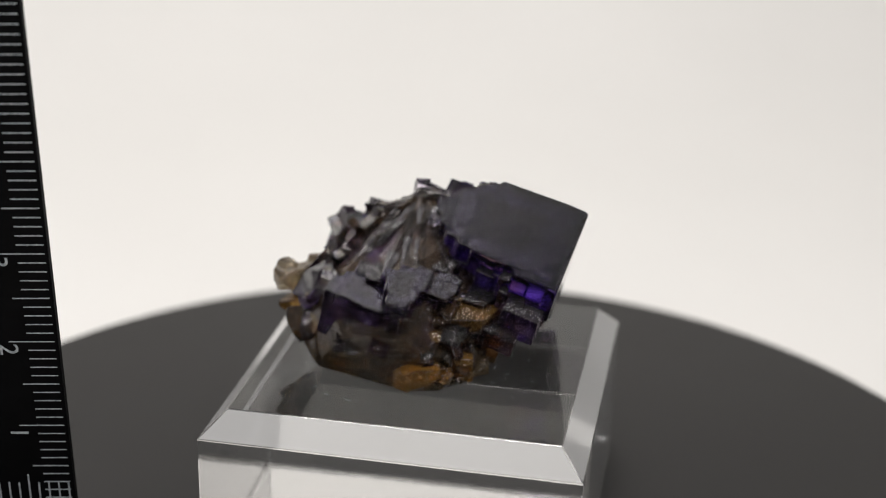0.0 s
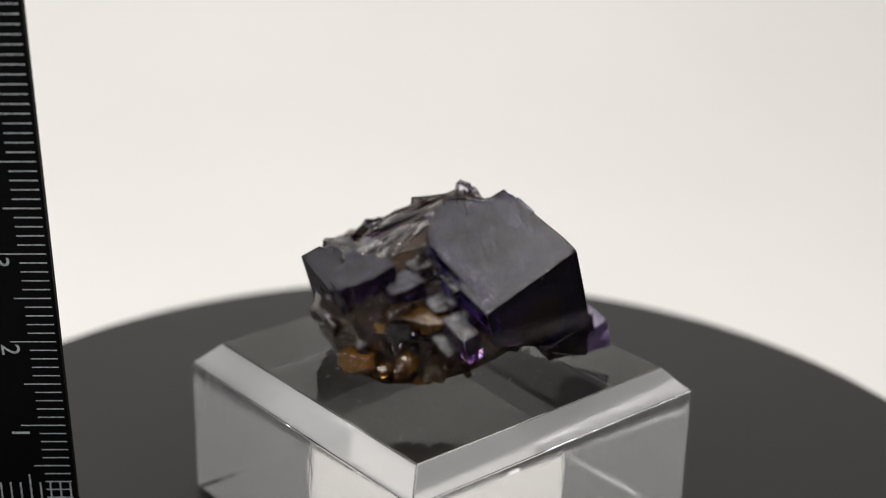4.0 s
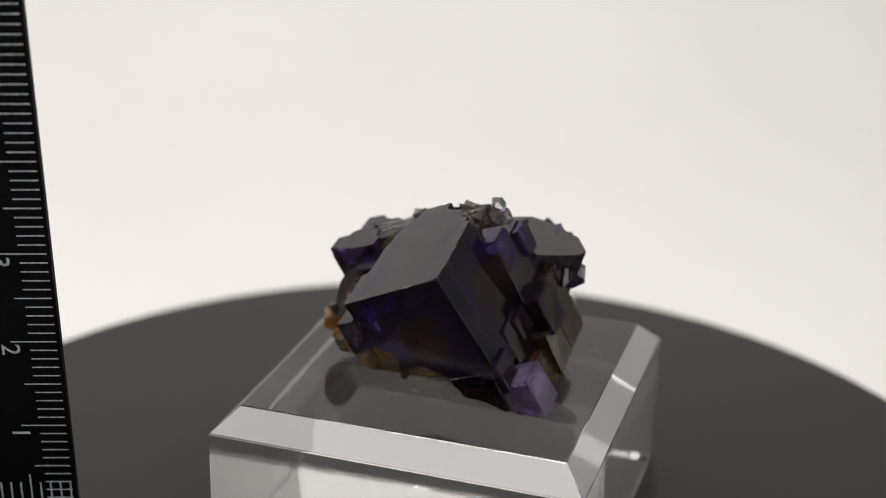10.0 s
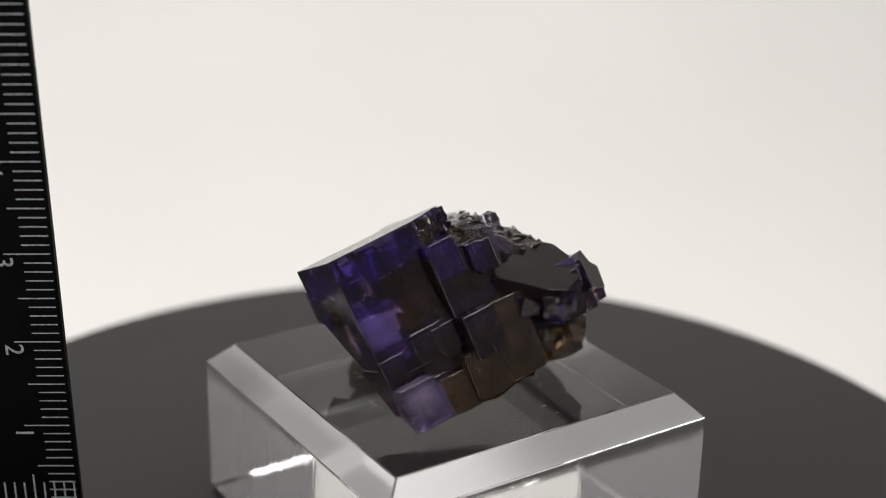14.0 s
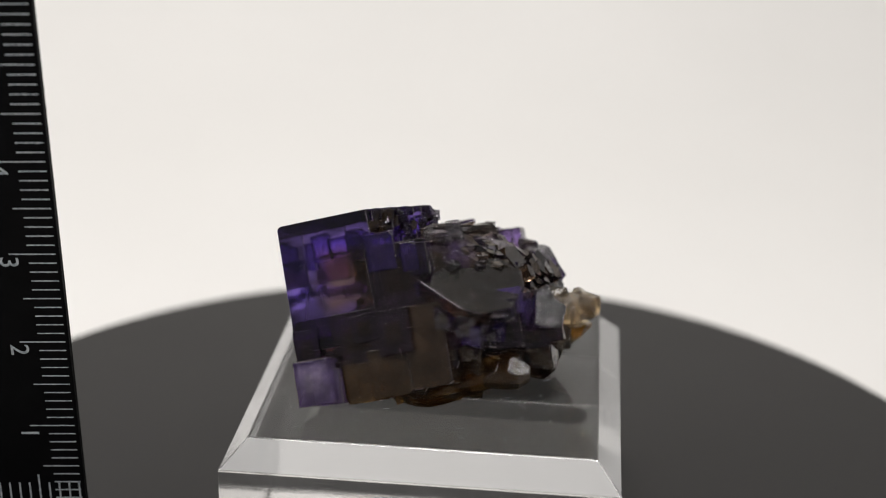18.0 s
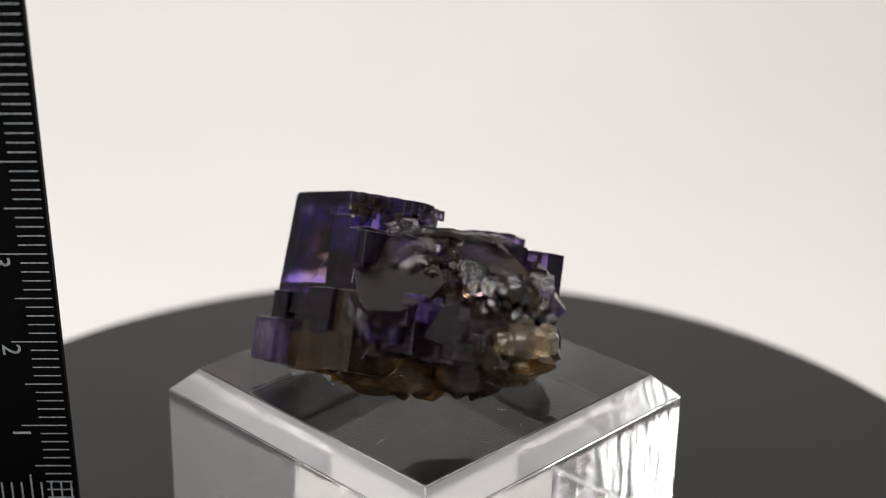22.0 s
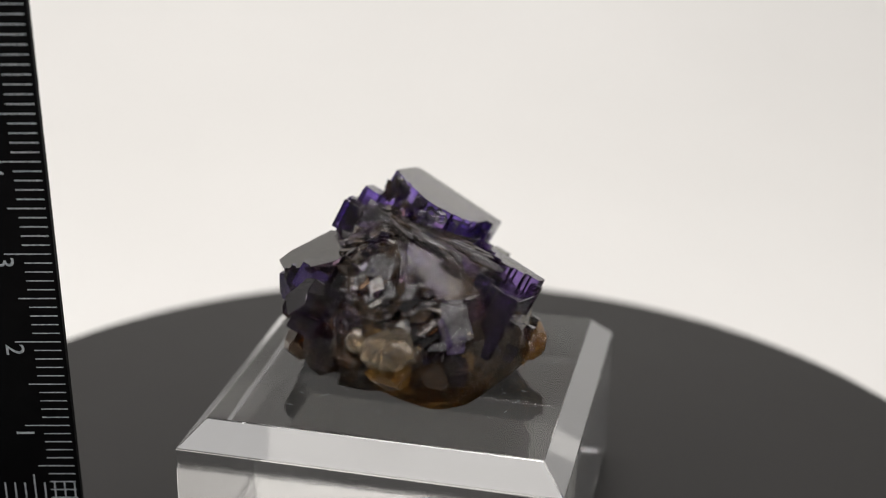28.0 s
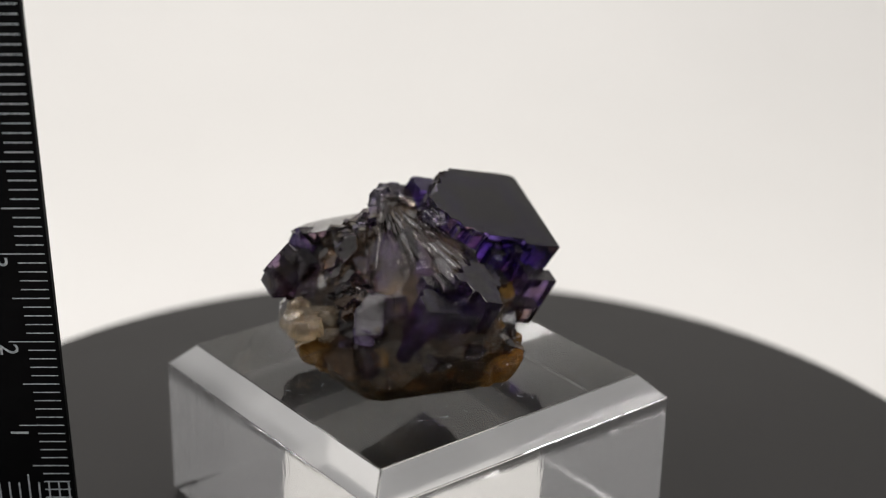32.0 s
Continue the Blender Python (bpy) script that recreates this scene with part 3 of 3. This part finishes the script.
def twin():
    """A flat dark crystal set at its own angle: a six-sided top that slopes a little, and the broken mass under it."""
    outline = ((0.02, 1.18), (-0.43, 1.52), (-0.64, 1.58), (-0.95, 1.42), (-1.05, 1.10), (-1.00, 0.85), (-0.75, 0.68), (-0.30, 0.78))
    bm = bmesh.new()
    low, high = [], []
    for x, y in outline:
        z = 1.49 - 0.295 * (y - 1.18) + 0.043 * x
        high.append(bm.verts.new((x, y, z)))
        low.append(bm.verts.new((-0.35 + (x + 0.35) * 0.80, 1.05 + (y - 1.05) * 0.62, z - 0.62)))
    bm.faces.new(low[::-1])
    bm.faces.new(high)
    for k in range(8):
        bm.faces.new((low[k], low[(k + 1) % 8], high[(k + 1) % 8], high[k]))
    for v in bm.verts:
        v.co *= CM
    worn_edges(bm, 0.007 * CM)
    return placed(finish("twinned_crystal", bm, TINTED, SCUFFED, "flat dark smoky crystal set at another angle", 0.8), Vector((0, 0, 0)), Matrix.Identity(3))


twin()
# violet rims and steps under the flat crystal's edge
for k in range(16):
    u = k / 15
    x, y = (-0.10 - 0.85 * u, 1.28 + 0.25 * math.sin(math.pi * u))
    s = rng.uniform(0.05, 0.10)
    shard(x, y - 0.04, 1.30 - 0.2 * u - rng.uniform(0.02, 0.22), s * 1.3, s, s * 1.4, (INDIGO, TINTED, PURPLE, TINTED)[k % 4], 300 + k, name="small_crystal", cuts=6)
# glassy lumps behind the flat crystal
for k in range(46):
    x, y = rng.uniform(-0.85, -0.05), rng.uniform(0.30, 0.85)
    z = min(1.49 - 0.295 * (y - 1.18) + 0.043 * x, (1.62 + 0.66 * x + 0.05 * y) / 0.75)
    r = rng.uniform(0.05, 0.12)
    shard(x, y, z - r * 0.5, r * rng.uniform(0.8, 1.5), r, r * rng.uniform(0.7, 1.1), (SMOKY, TINTED, SMOKY, PURPLE)[k % 4], 700 + k, cuts=7)
# dark glinting faces and small dark cubes at the broken end
glint = prism(((-0.22, -0.16), (0.08, -0.27), (0.23, -0.05), (0.12, 0.06), (0.10, 0.22), (-0.06, 0.16), (-0.12, 0.02)), -0.35, 0.0, TINTED, SHEEN, label="flat dark glinting crystal face")
placed(glint, Vector((-1.235, 1.01, 1.17)), look((0, 0, 0), (0.463, -0.617, -0.634)).to_3x3())
crystal(-2.66, -2.44, 0.70, 0.98, -1.42, -1.05, TINTED, spin=12, chips=2, top=SHEEN)
crystal(-2.82, -2.50, 0.74, 1.06, -1.62, -1.43, TINTED, spin=4, chips=1, top=SHEEN)
crystal(-2.66, -2.35, 0.88, 1.10, -1.66, -1.40, TINTED, spin=8, chips=2)
crystal(-2.50, -2.22, 0.95, 1.29, -1.28, -0.99, VIOLET, spin=6, chips=1, top=SCUFFED)
crystal(-2.66, -2.42, 0.84, 1.14, -1.42, -1.14, INDIGO, spin=6, chips=1, top=SCUFFED)
crystal(-2.44, -2.14, 1.10, 1.40, -1.34, -1.10, PURPLE, spin=4, chips=3)
crystal(-2.45, -2.05, 0.98, 1.30, -1.62, -1.20, TINTED, spin=6, chips=4)
crystal(-2.36, -2.14, 0.72, 1.00, -1.10, -0.74, SMOKY, spin=4, chips=1, top=SHEEN)
# the smaller terraced crystals at the side of the large one
prism(((-2.27, -0.92), (-1.62, -0.95), (-1.60, -0.86), (-1.66, -0.84), (-1.66, -0.74), (-1.60, -0.72), (-1.62, -0.58), (-1.72, -0.56), (-1.74, -0.46), (-1.98, -0.44),
       (-2.00, -0.52), (-2.16, -0.56), (-2.18, -0.66), (-2.26, -0.68)), -0.98, -0.265, PURPLE, PEBBLED)
prism(((-1.61, -0.925), (-1.39, -0.945), (-1.37, -0.80), (-1.33, -0.78), (-1.32, -0.62), (-1.28, -0.60), (-1.28, -0.29), (-1.45, -0.27), (-1.47, -0.34), (-1.62, -0.36),
       (-1.64, -0.46), (-1.78, -0.48), (-1.78, -0.60), (-1.70, -0.62), (-1.68, -0.75), (-1.62, -0.77)), -1.00, -0.085, PURPLE, PEBBLED)
prism(((-1.52, -0.965), (-1.40, -0.965), (-1.36, -0.93), (-1.36, -0.84), (-1.52, -0.84)), -0.96, -0.17, TINTED, PEBBLED)
prism(((-1.28, -0.50), (-1.05, -0.49), (-1.04, -0.40), (-1.00, -0.38), (-0.98, -0.13), (-1.20, -0.10), (-1.28, -0.20)), -0.90, -0.215, PURPLE, PEBBLED)
crystal(-1.94, -1.70, -0.62, -0.34, -0.80, -0.20, TINTED, chips=2, top=SHEEN)
crystal(-2.08, -1.92, -0.56, -0.36, -0.80, -0.235, PURPLE, chips=2, top=SHEEN)
crystal(-1.36, -1.05, -0.30, 0.12, -0.70, -0.30, TINTED, chips=2)
prism(((-1.40, -0.16), (-1.18, -0.14), (-1.10, 0.05), (-1.30, 0.16)), -0.6, -0.20, TINTED, SHEEN, label="flat silvery plate")
# low silvery plates under the large face
prism(((-0.68, -0.20), (-0.60, -0.40), (-0.235, -0.43), (-0.22, -0.25), (-0.40, -0.20), (-0.42, 0.06), (-0.66, 0.06)), -0.80, -0.555, TINTED, SHEEN)
prism(((-0.48, -0.27), (-0.06, -0.285), (-0.05, -0.085), (-0.28, -0.08), (-0.30, 0.0), (-0.46, 0.0)), -0.66, -0.27, PURPLE, SHEEN)
prism(((-0.92, -0.24), (-0.68, -0.22), (-0.60, -0.05), (-0.66, 0.06), (-0.90, 0.08)), -0.75, -0.40, TINTED, SHEEN)
prism(((-0.64, -0.03), (-0.52, -0.04), (-0.51, 0.08), (-0.62, 0.10)), -0.45, -0.085, PURPLE, SHEEN)
prism(((-0.59, -0.12), (-0.50, -0.13), (-0.49, -0.02), (-0.58, -0.01)), -0.50, -0.20, PURPLE, SHEEN)
prism(((-0.90, 0.02), (-0.70, 0.0), (-0.66, 0.14), (-0.88, 0.16)), -0.45, -0.17, INDIGO, SHEEN)
# amber blocks of the foot
prism(((-1.16, -0.64), (-0.62, -0.36), (-0.50, -0.10), (-1.10, -0.05)), -1.00, -0.455, AMBER, None, label="amber translucent block")
crystal(-1.55, -1.02, -0.80, -0.30, -1.10, -0.62, AMBER, tilt=5, chips=3)
crystal(-2.05, -1.52, -0.82, -0.30, -1.20, -0.80, SMOKY, tilt=4, chips=3)
crystal(-0.72, -0.36, -0.36, 0.05, -1.02, -0.62, AMBER, tilt=6, chips=3)
crystal(-1.60, -1.00, 0.50, 1.05, -1.98, -1.70, AMBER, tilt=6, chips=3)
crystal(-1.98, -1.50, 0.40, 0.98, -1.96, -1.50, AMBER, tilt=6, chips=3)
crystal(-2.30, -1.70, -0.38, 0.25, -1.76, -1.35, AMBER, tilt=6, chips=3)
crystal(-2.20, -1.74, -0.70, -0.20, -1.50, -1.02, AMBER, tilt=5, chips=3)
shard(-0.02, -0.98, 0.40, 0.13, 0.10, 0.14, CLEAR, 91, cuts=10, label="small clear broken face")
shard(0.62, -0.52, 0.28, 0.15, 0.12, 0.14, PALE, 92, cuts=10)
# the broken far end: pale chunk, amber beneath it, dark glassy lumps beside it
shard(-1.54, 0.20, 0.82, 0.24, 0.26, 0.20, PALE, 3, cuts=10, label="pale tan translucent chunk")
for k in range(8):
    u, w = rng.uniform(0, 2 * math.pi), rng.uniform(-0.9, 0.9)
    q = Vector((-1.54 + 0.20 * math.cos(u), 0.18 + 0.30 * math.sin(u) * rng.uniform(0.5, 1), 0.82 + 0.20 * w))
    r = rng.uniform(0.10, 0.16)
    shard(*q, r * rng.uniform(0.8, 1.4), r * rng.uniform(0.8, 1.4), r, PALE, 500 + k, cuts=12)
shard(-1.46, 0.08, 0.56, 0.32, 0.30, 0.24, AMBER, 4)
shard(-1.38, -0.26, 0.52, 0.30, 0.30, 0.26, SMOKY, 14)
shard(-1.20, -0.50, 0.62, 0.24, 0.22, 0.24, TINTED, 24)
shard(-1.34, 0.52, 0.66, 0.28, 0.26, 0.28, SMOKY, 34)
shard(-1.22, 0.88, 0.58, 0.30, 0.28, 0.30, TINTED, 28)
shard(-0.92, 1.20, 0.56, 0.30, 0.24, 0.30, SMOKY, 25)
# the bright wedge with its lilac faces; part of its brightness is pale grey colour
shard(-1.18, -0.50, 1.06, 0.20, 0.18, 0.26, SILVER, 41, cuts=5, label="pale lilac wedge with faces painted bright")
spark = prism(((-0.15, -0.20), (0.12, -0.17), (0.16, 0.02), (0.02, 0.20), (-0.16, 0.10)), -0.16, 0.0, LILAC, SILVER, label="pale lilac cleavage face with painted brightness")
placed(spark, Vector((-1.24, -0.52, 1.04)), look((0, 0, 0), (0.51, 0.58, -0.63)).to_3x3())
shard(-1.30, -0.52, 0.90, 0.14, 0.12, 0.12, LILAC, 43, cuts=7)
shard(-1.02, -0.62, 1.20, 0.16, 0.14, 0.14, TINTED, 44, cuts=8)


def stair(p, run, rise, count, size, mat):
    """A flight of small cleavage plates, each a step below the last."""
    run, rise = Vector(run).normalized(), Vector(rise).normalized()
    side = rise.cross(run).normalized()
    rise = run.cross(side)
    for k in range(count):
        if rng.random() < 0.12:
            continue
        w, d, h = size * rng.uniform(0.6, 1.6), size * rng.uniform(1.0, 3.0), size * rng.uniform(0.2, 0.5)
        edge = [(w * math.cos(u) + rng.uniform(-0.3, 0.3) * w, d * math.sin(u) + rng.uniform(-0.2, 0.2) * d) for u in (0.5, 1.3, 2.5, 3.5, 4.5, 5.6)]
        plate = prism([(x + 0.35 * y, y) for x, y in edge], -h - size, h, mat if k % 3 else TINTED, name="cleavage_plate", bev=0.003)
        q = Vector(p) + run * size * 1.05 * k - rise * size * 0.30 * k + side * rng.uniform(-1.2, 1.2) * size
        placed(plate, q, Matrix((run, side, rise)).transposed() @ Euler([radians(rng.uniform(-14, 14)) for _ in range(2)] + [radians(rng.uniform(-30, 30))]).to_matrix())


for row in range(3, 7):
    y = 0.46 - 0.13 * row
    stair((-0.80 - 0.05 * row, y, 1.54 - 0.05 * row), (-0.62, -0.28 - 0.04 * row, -0.55), (-0.66, -0.05, 0.75), 10 - row // 2, 0.062, (SILVER, FIBRE, SHEEN, FIBRE, SMOKY, FIBRE, SMOKY)[row])
bright = prism(((-0.16, -0.12), (0.14, -0.14), (0.18, 0.06), (-0.02, 0.16), (-0.15, 0.10)), -0.12, 0.0, SMOKY, SHEEN, label="bright silvery cleavage face")
placed(bright, Vector((-0.86, 0.36, 1.47)), look((0, 0, 0), (0.71, -0.14, -0.69)).to_3x3())
# a silvery flight of parallel cleavage steps below it
for i in range(7):
    for j in range(6):
        if rng.random() < 0.08:
            continue
        w, d = rng.uniform(0.05, 0.13), rng.uniform(0.035, 0.085)
        edge = ((-w, -d), (w * rng.uniform(0.4, 1.1), -d * rng.uniform(0.8, 1.2)), (w, d * rng.uniform(0.3, 0.9)), (w * rng.uniform(-0.2, 0.6), d), (-w * rng.uniform(0.7, 1.1), d * rng.uniform(0.5, 1.0)))
        plate = prism(edge, -0.12, 0.0, (SMOKY, FIBRE, TINTED)[(i + j) % 3], SHEEN if (i + 2 * j) % 5 < 3 else SMOKY, name="cleavage_plate", bev=0.002)
        q = Vector((-1.00, 0.55, 1.36)) + Vector((-0.19, -0.39, -0.50)) * (i / 6) + Vector((-0.15, -0.54, 0.0)) * (j / 5) + Vector((-0.73, 0.12, 0.67)) * rng.uniform(-0.02, 0.04) + Vector([rng.uniform(-0.03, 0.03) for _ in range(3)])
        placed(plate, q, look((0, 0, 0), (0.72 + rng.uniform(-0.09, 0.09), -0.10 + rng.uniform(-0.12, 0.12), -0.67)).to_3x3() @ Matrix.Rotation(radians(35 + rng.uniform(-25, 25)), 3, "Z"))

# fibres that fan out from the top over the upper faces
for k in range(560):
    n = CUTS[rng.choice((0, 0, 0, 0, 0, 1, 2, 4, 4))]
    o = Vector(n[0]).normalized()
    turn = rng.uniform(0, 2 * math.pi)
    d = Vector((math.cos(turn), math.sin(turn), 0))
    d = (d - o * d.dot(o)).normalized()
    if not (d.y < 0.35 and d.x < 0.55):
        continue
    reach = rng.uniform(0.12, 1.35)
    p = APEX - o * (APEX.dot(o) - n[1] / Vector(n[0]).length) + d * reach
    q = AX @ (p - ORG)
    if any(p.dot(Vector(m)) > e + 0.03 for m, e in CUTS) or (q.x > -1.25 and q.y > 0.0) or q.y < -0.45 or p.x < -1.15 or p.y > 0.5:
        continue
    # silver slivers only on the front plane, painting the sheen it catches
    splinter(p - o * 0.013, d + o * rng.uniform(-0.05, 0.05), o + Vector((rng.uniform(-0.5, 0.5), rng.uniform(-0.5, 0.5), 0)), rng.uniform(0.2, 0.6), rng.uniform(0.02, 0.08), rng.uniform(0.012, 0.035),
             (SILVER if n is CUTS[0] else SMOKY, FIBRE, SMOKY, FIBRE, SHEEN, FIBRE)[k % 6])

# small crystals and chips over the broken sides
for k in range(330):
    d = Vector((rng.gauss(0, 1), rng.gauss(0, 1), rng.gauss(-0.25, 0.7))).normalized()
    reach = surface(d)[0]
    p = CENTRE + d * reach * rng.uniform(0.90, 0.975)
    q = AX @ (p - ORG)
    s = [rng.uniform(0.04, 0.13) for _ in range(3)]
    if p.z - max(s) < 0.03 or q.z + s[2] > -0.34 or (q.x > -0.9 and -0.05 < q.y < 1.0) or (q.x < -1.6 and abs(q.y) < 0.6 and q.z > -1.0):
        continue
    broken = p.x < -0.3 or p.y < -0.5 or p.z < 0.6
    if p.z < 0.6:
        s = [x * 0.7 for x in s]
    mat = (AMBER if k % 3 else SMOKY) if p.z < 0.5 else (SMOKY, TINTED, SMOKY, SHEEN, TINTED, PURPLE)[k % 6] if broken else (PURPLE, TINTED)[k % 2]
    if broken and k % 5 < 3:
        shard(p.x, p.y, p.z, s[0] * 1.3, s[1] * 1.3, s[2] * 1.3, mat, 100 + k, cuts=8)
        continue
    crystal(q.x - s[0], q.x + s[0], q.y - s[1], q.y + s[1], q.z - s[2], q.z + s[2], mat, spin=rng.choice((0, 0, 0, 30, -25)), tilt=7, bev=0.004, name="small_crystal", chips=2)


# glassy lumps round the foot
for k in range(120):
    u = rng.uniform(0, 2 * math.pi)
    d = Vector((math.cos(u), math.sin(u), rng.uniform(-0.75, 0.0))).normalized()
    p = CENTRE + d * surface(d)[0] * rng.uniform(0.86, 0.93)
    r = rng.uniform(0.08, 0.2)
    q = AX @ (p - ORG)
    if p.z < r + 0.12 or p.z > 0.75 or (q.x > -0.6 and q.y > 0.1):
        continue
    shard(p.x, p.y, p.z, r * rng.uniform(0.8, 1.5), r * rng.uniform(0.8, 1.5), r * rng.uniform(0.7, 1.2), (AMBER, SMOKY, AMBER, TINTED, SMOKY, FIBRE, AMBER, SMOKY)[k % 8], 900 + k, cuts=7)


def glints():
    """Tiny pale flecks strewn over the broken surfaces, added to imitate glints of light."""
    bm = bmesh.new()
    g = random.Random(21)
    made = 0
    while made < 1500:
        d = Vector((g.gauss(0, 1), g.gauss(0, 1), g.gauss(0.0, 0.7))).normalized()
        p = CENTRE + d * surface(d)[0] * g.uniform(0.975, 1.005)
        q = AX @ (p - ORG)
        if p.z < 0.08 or q.x > -0.75 or q.z > -0.3 or (q.x > -1.5 and q.y > 0.9):
            continue
        r = g.choice((0.004, 0.005, 0.006, 0.008, 0.012, 0.018))
        d = (d + Vector((g.uniform(-0.7, 0.7), g.uniform(-0.7, 0.7), g.uniform(-0.2, 0.7)))).normalized()
        side = d.orthogonal().normalized()
        side.rotate(Matrix.Rotation(g.uniform(0, 6.28), 3, d))
        up = d.cross(side)
        ring = [p + side * r * g.uniform(0.6, 2.2) * math.cos(u) + up * r * g.uniform(0.4, 1.0) * math.sin(u) for u in (0.3, 2.2, 4.3)]
        low = [bm.verts.new(v * CM) for v in ring]
        tip = bm.verts.new((p + d * r * 0.6 + side * r * g.uniform(-0.5, 0.5)) * CM)
        bm.faces.new(low[::-1])
        for k in range(3):
            bm.faces.new((low[k], low[(k + 1) % 3], tip))
        made += 1
    ob = part("glint_fleck", bm, SILVER, specimen, "fine pale flecks that stand in for glints")
    return tagged(placed(ob, Vector((0, 0, 0)), Matrix.Identity(3)), kind="stuff")


glints()


def motions():
    turn = [(t, pose(0, 0, 0, 0, 0, -10.971 - 9.696 * t)) for t in range(0, 33)]
    for thing in (turntable, block, specimen):
        walk(thing, turn)
    drift = [(0, -12), (3, -11), (5.5, -8), (9, -8), (10, -9), (11, -6), (11.6, 0), (13, 0), (14, -3), (16.5, 0), (17.5, 5), (18, 6),
             (19, 2), (20, -3), (22, -8), (25, -6), (27.5, -6), (28, -2), (29, -6), (30, -9), (31.5, -12), (32, -12)]
    walk(scale, [(t, pose(RX + d * 0.000063, RY, RZ, 1.31, -1.21, 0.22)) for t, d in drift])


motions()
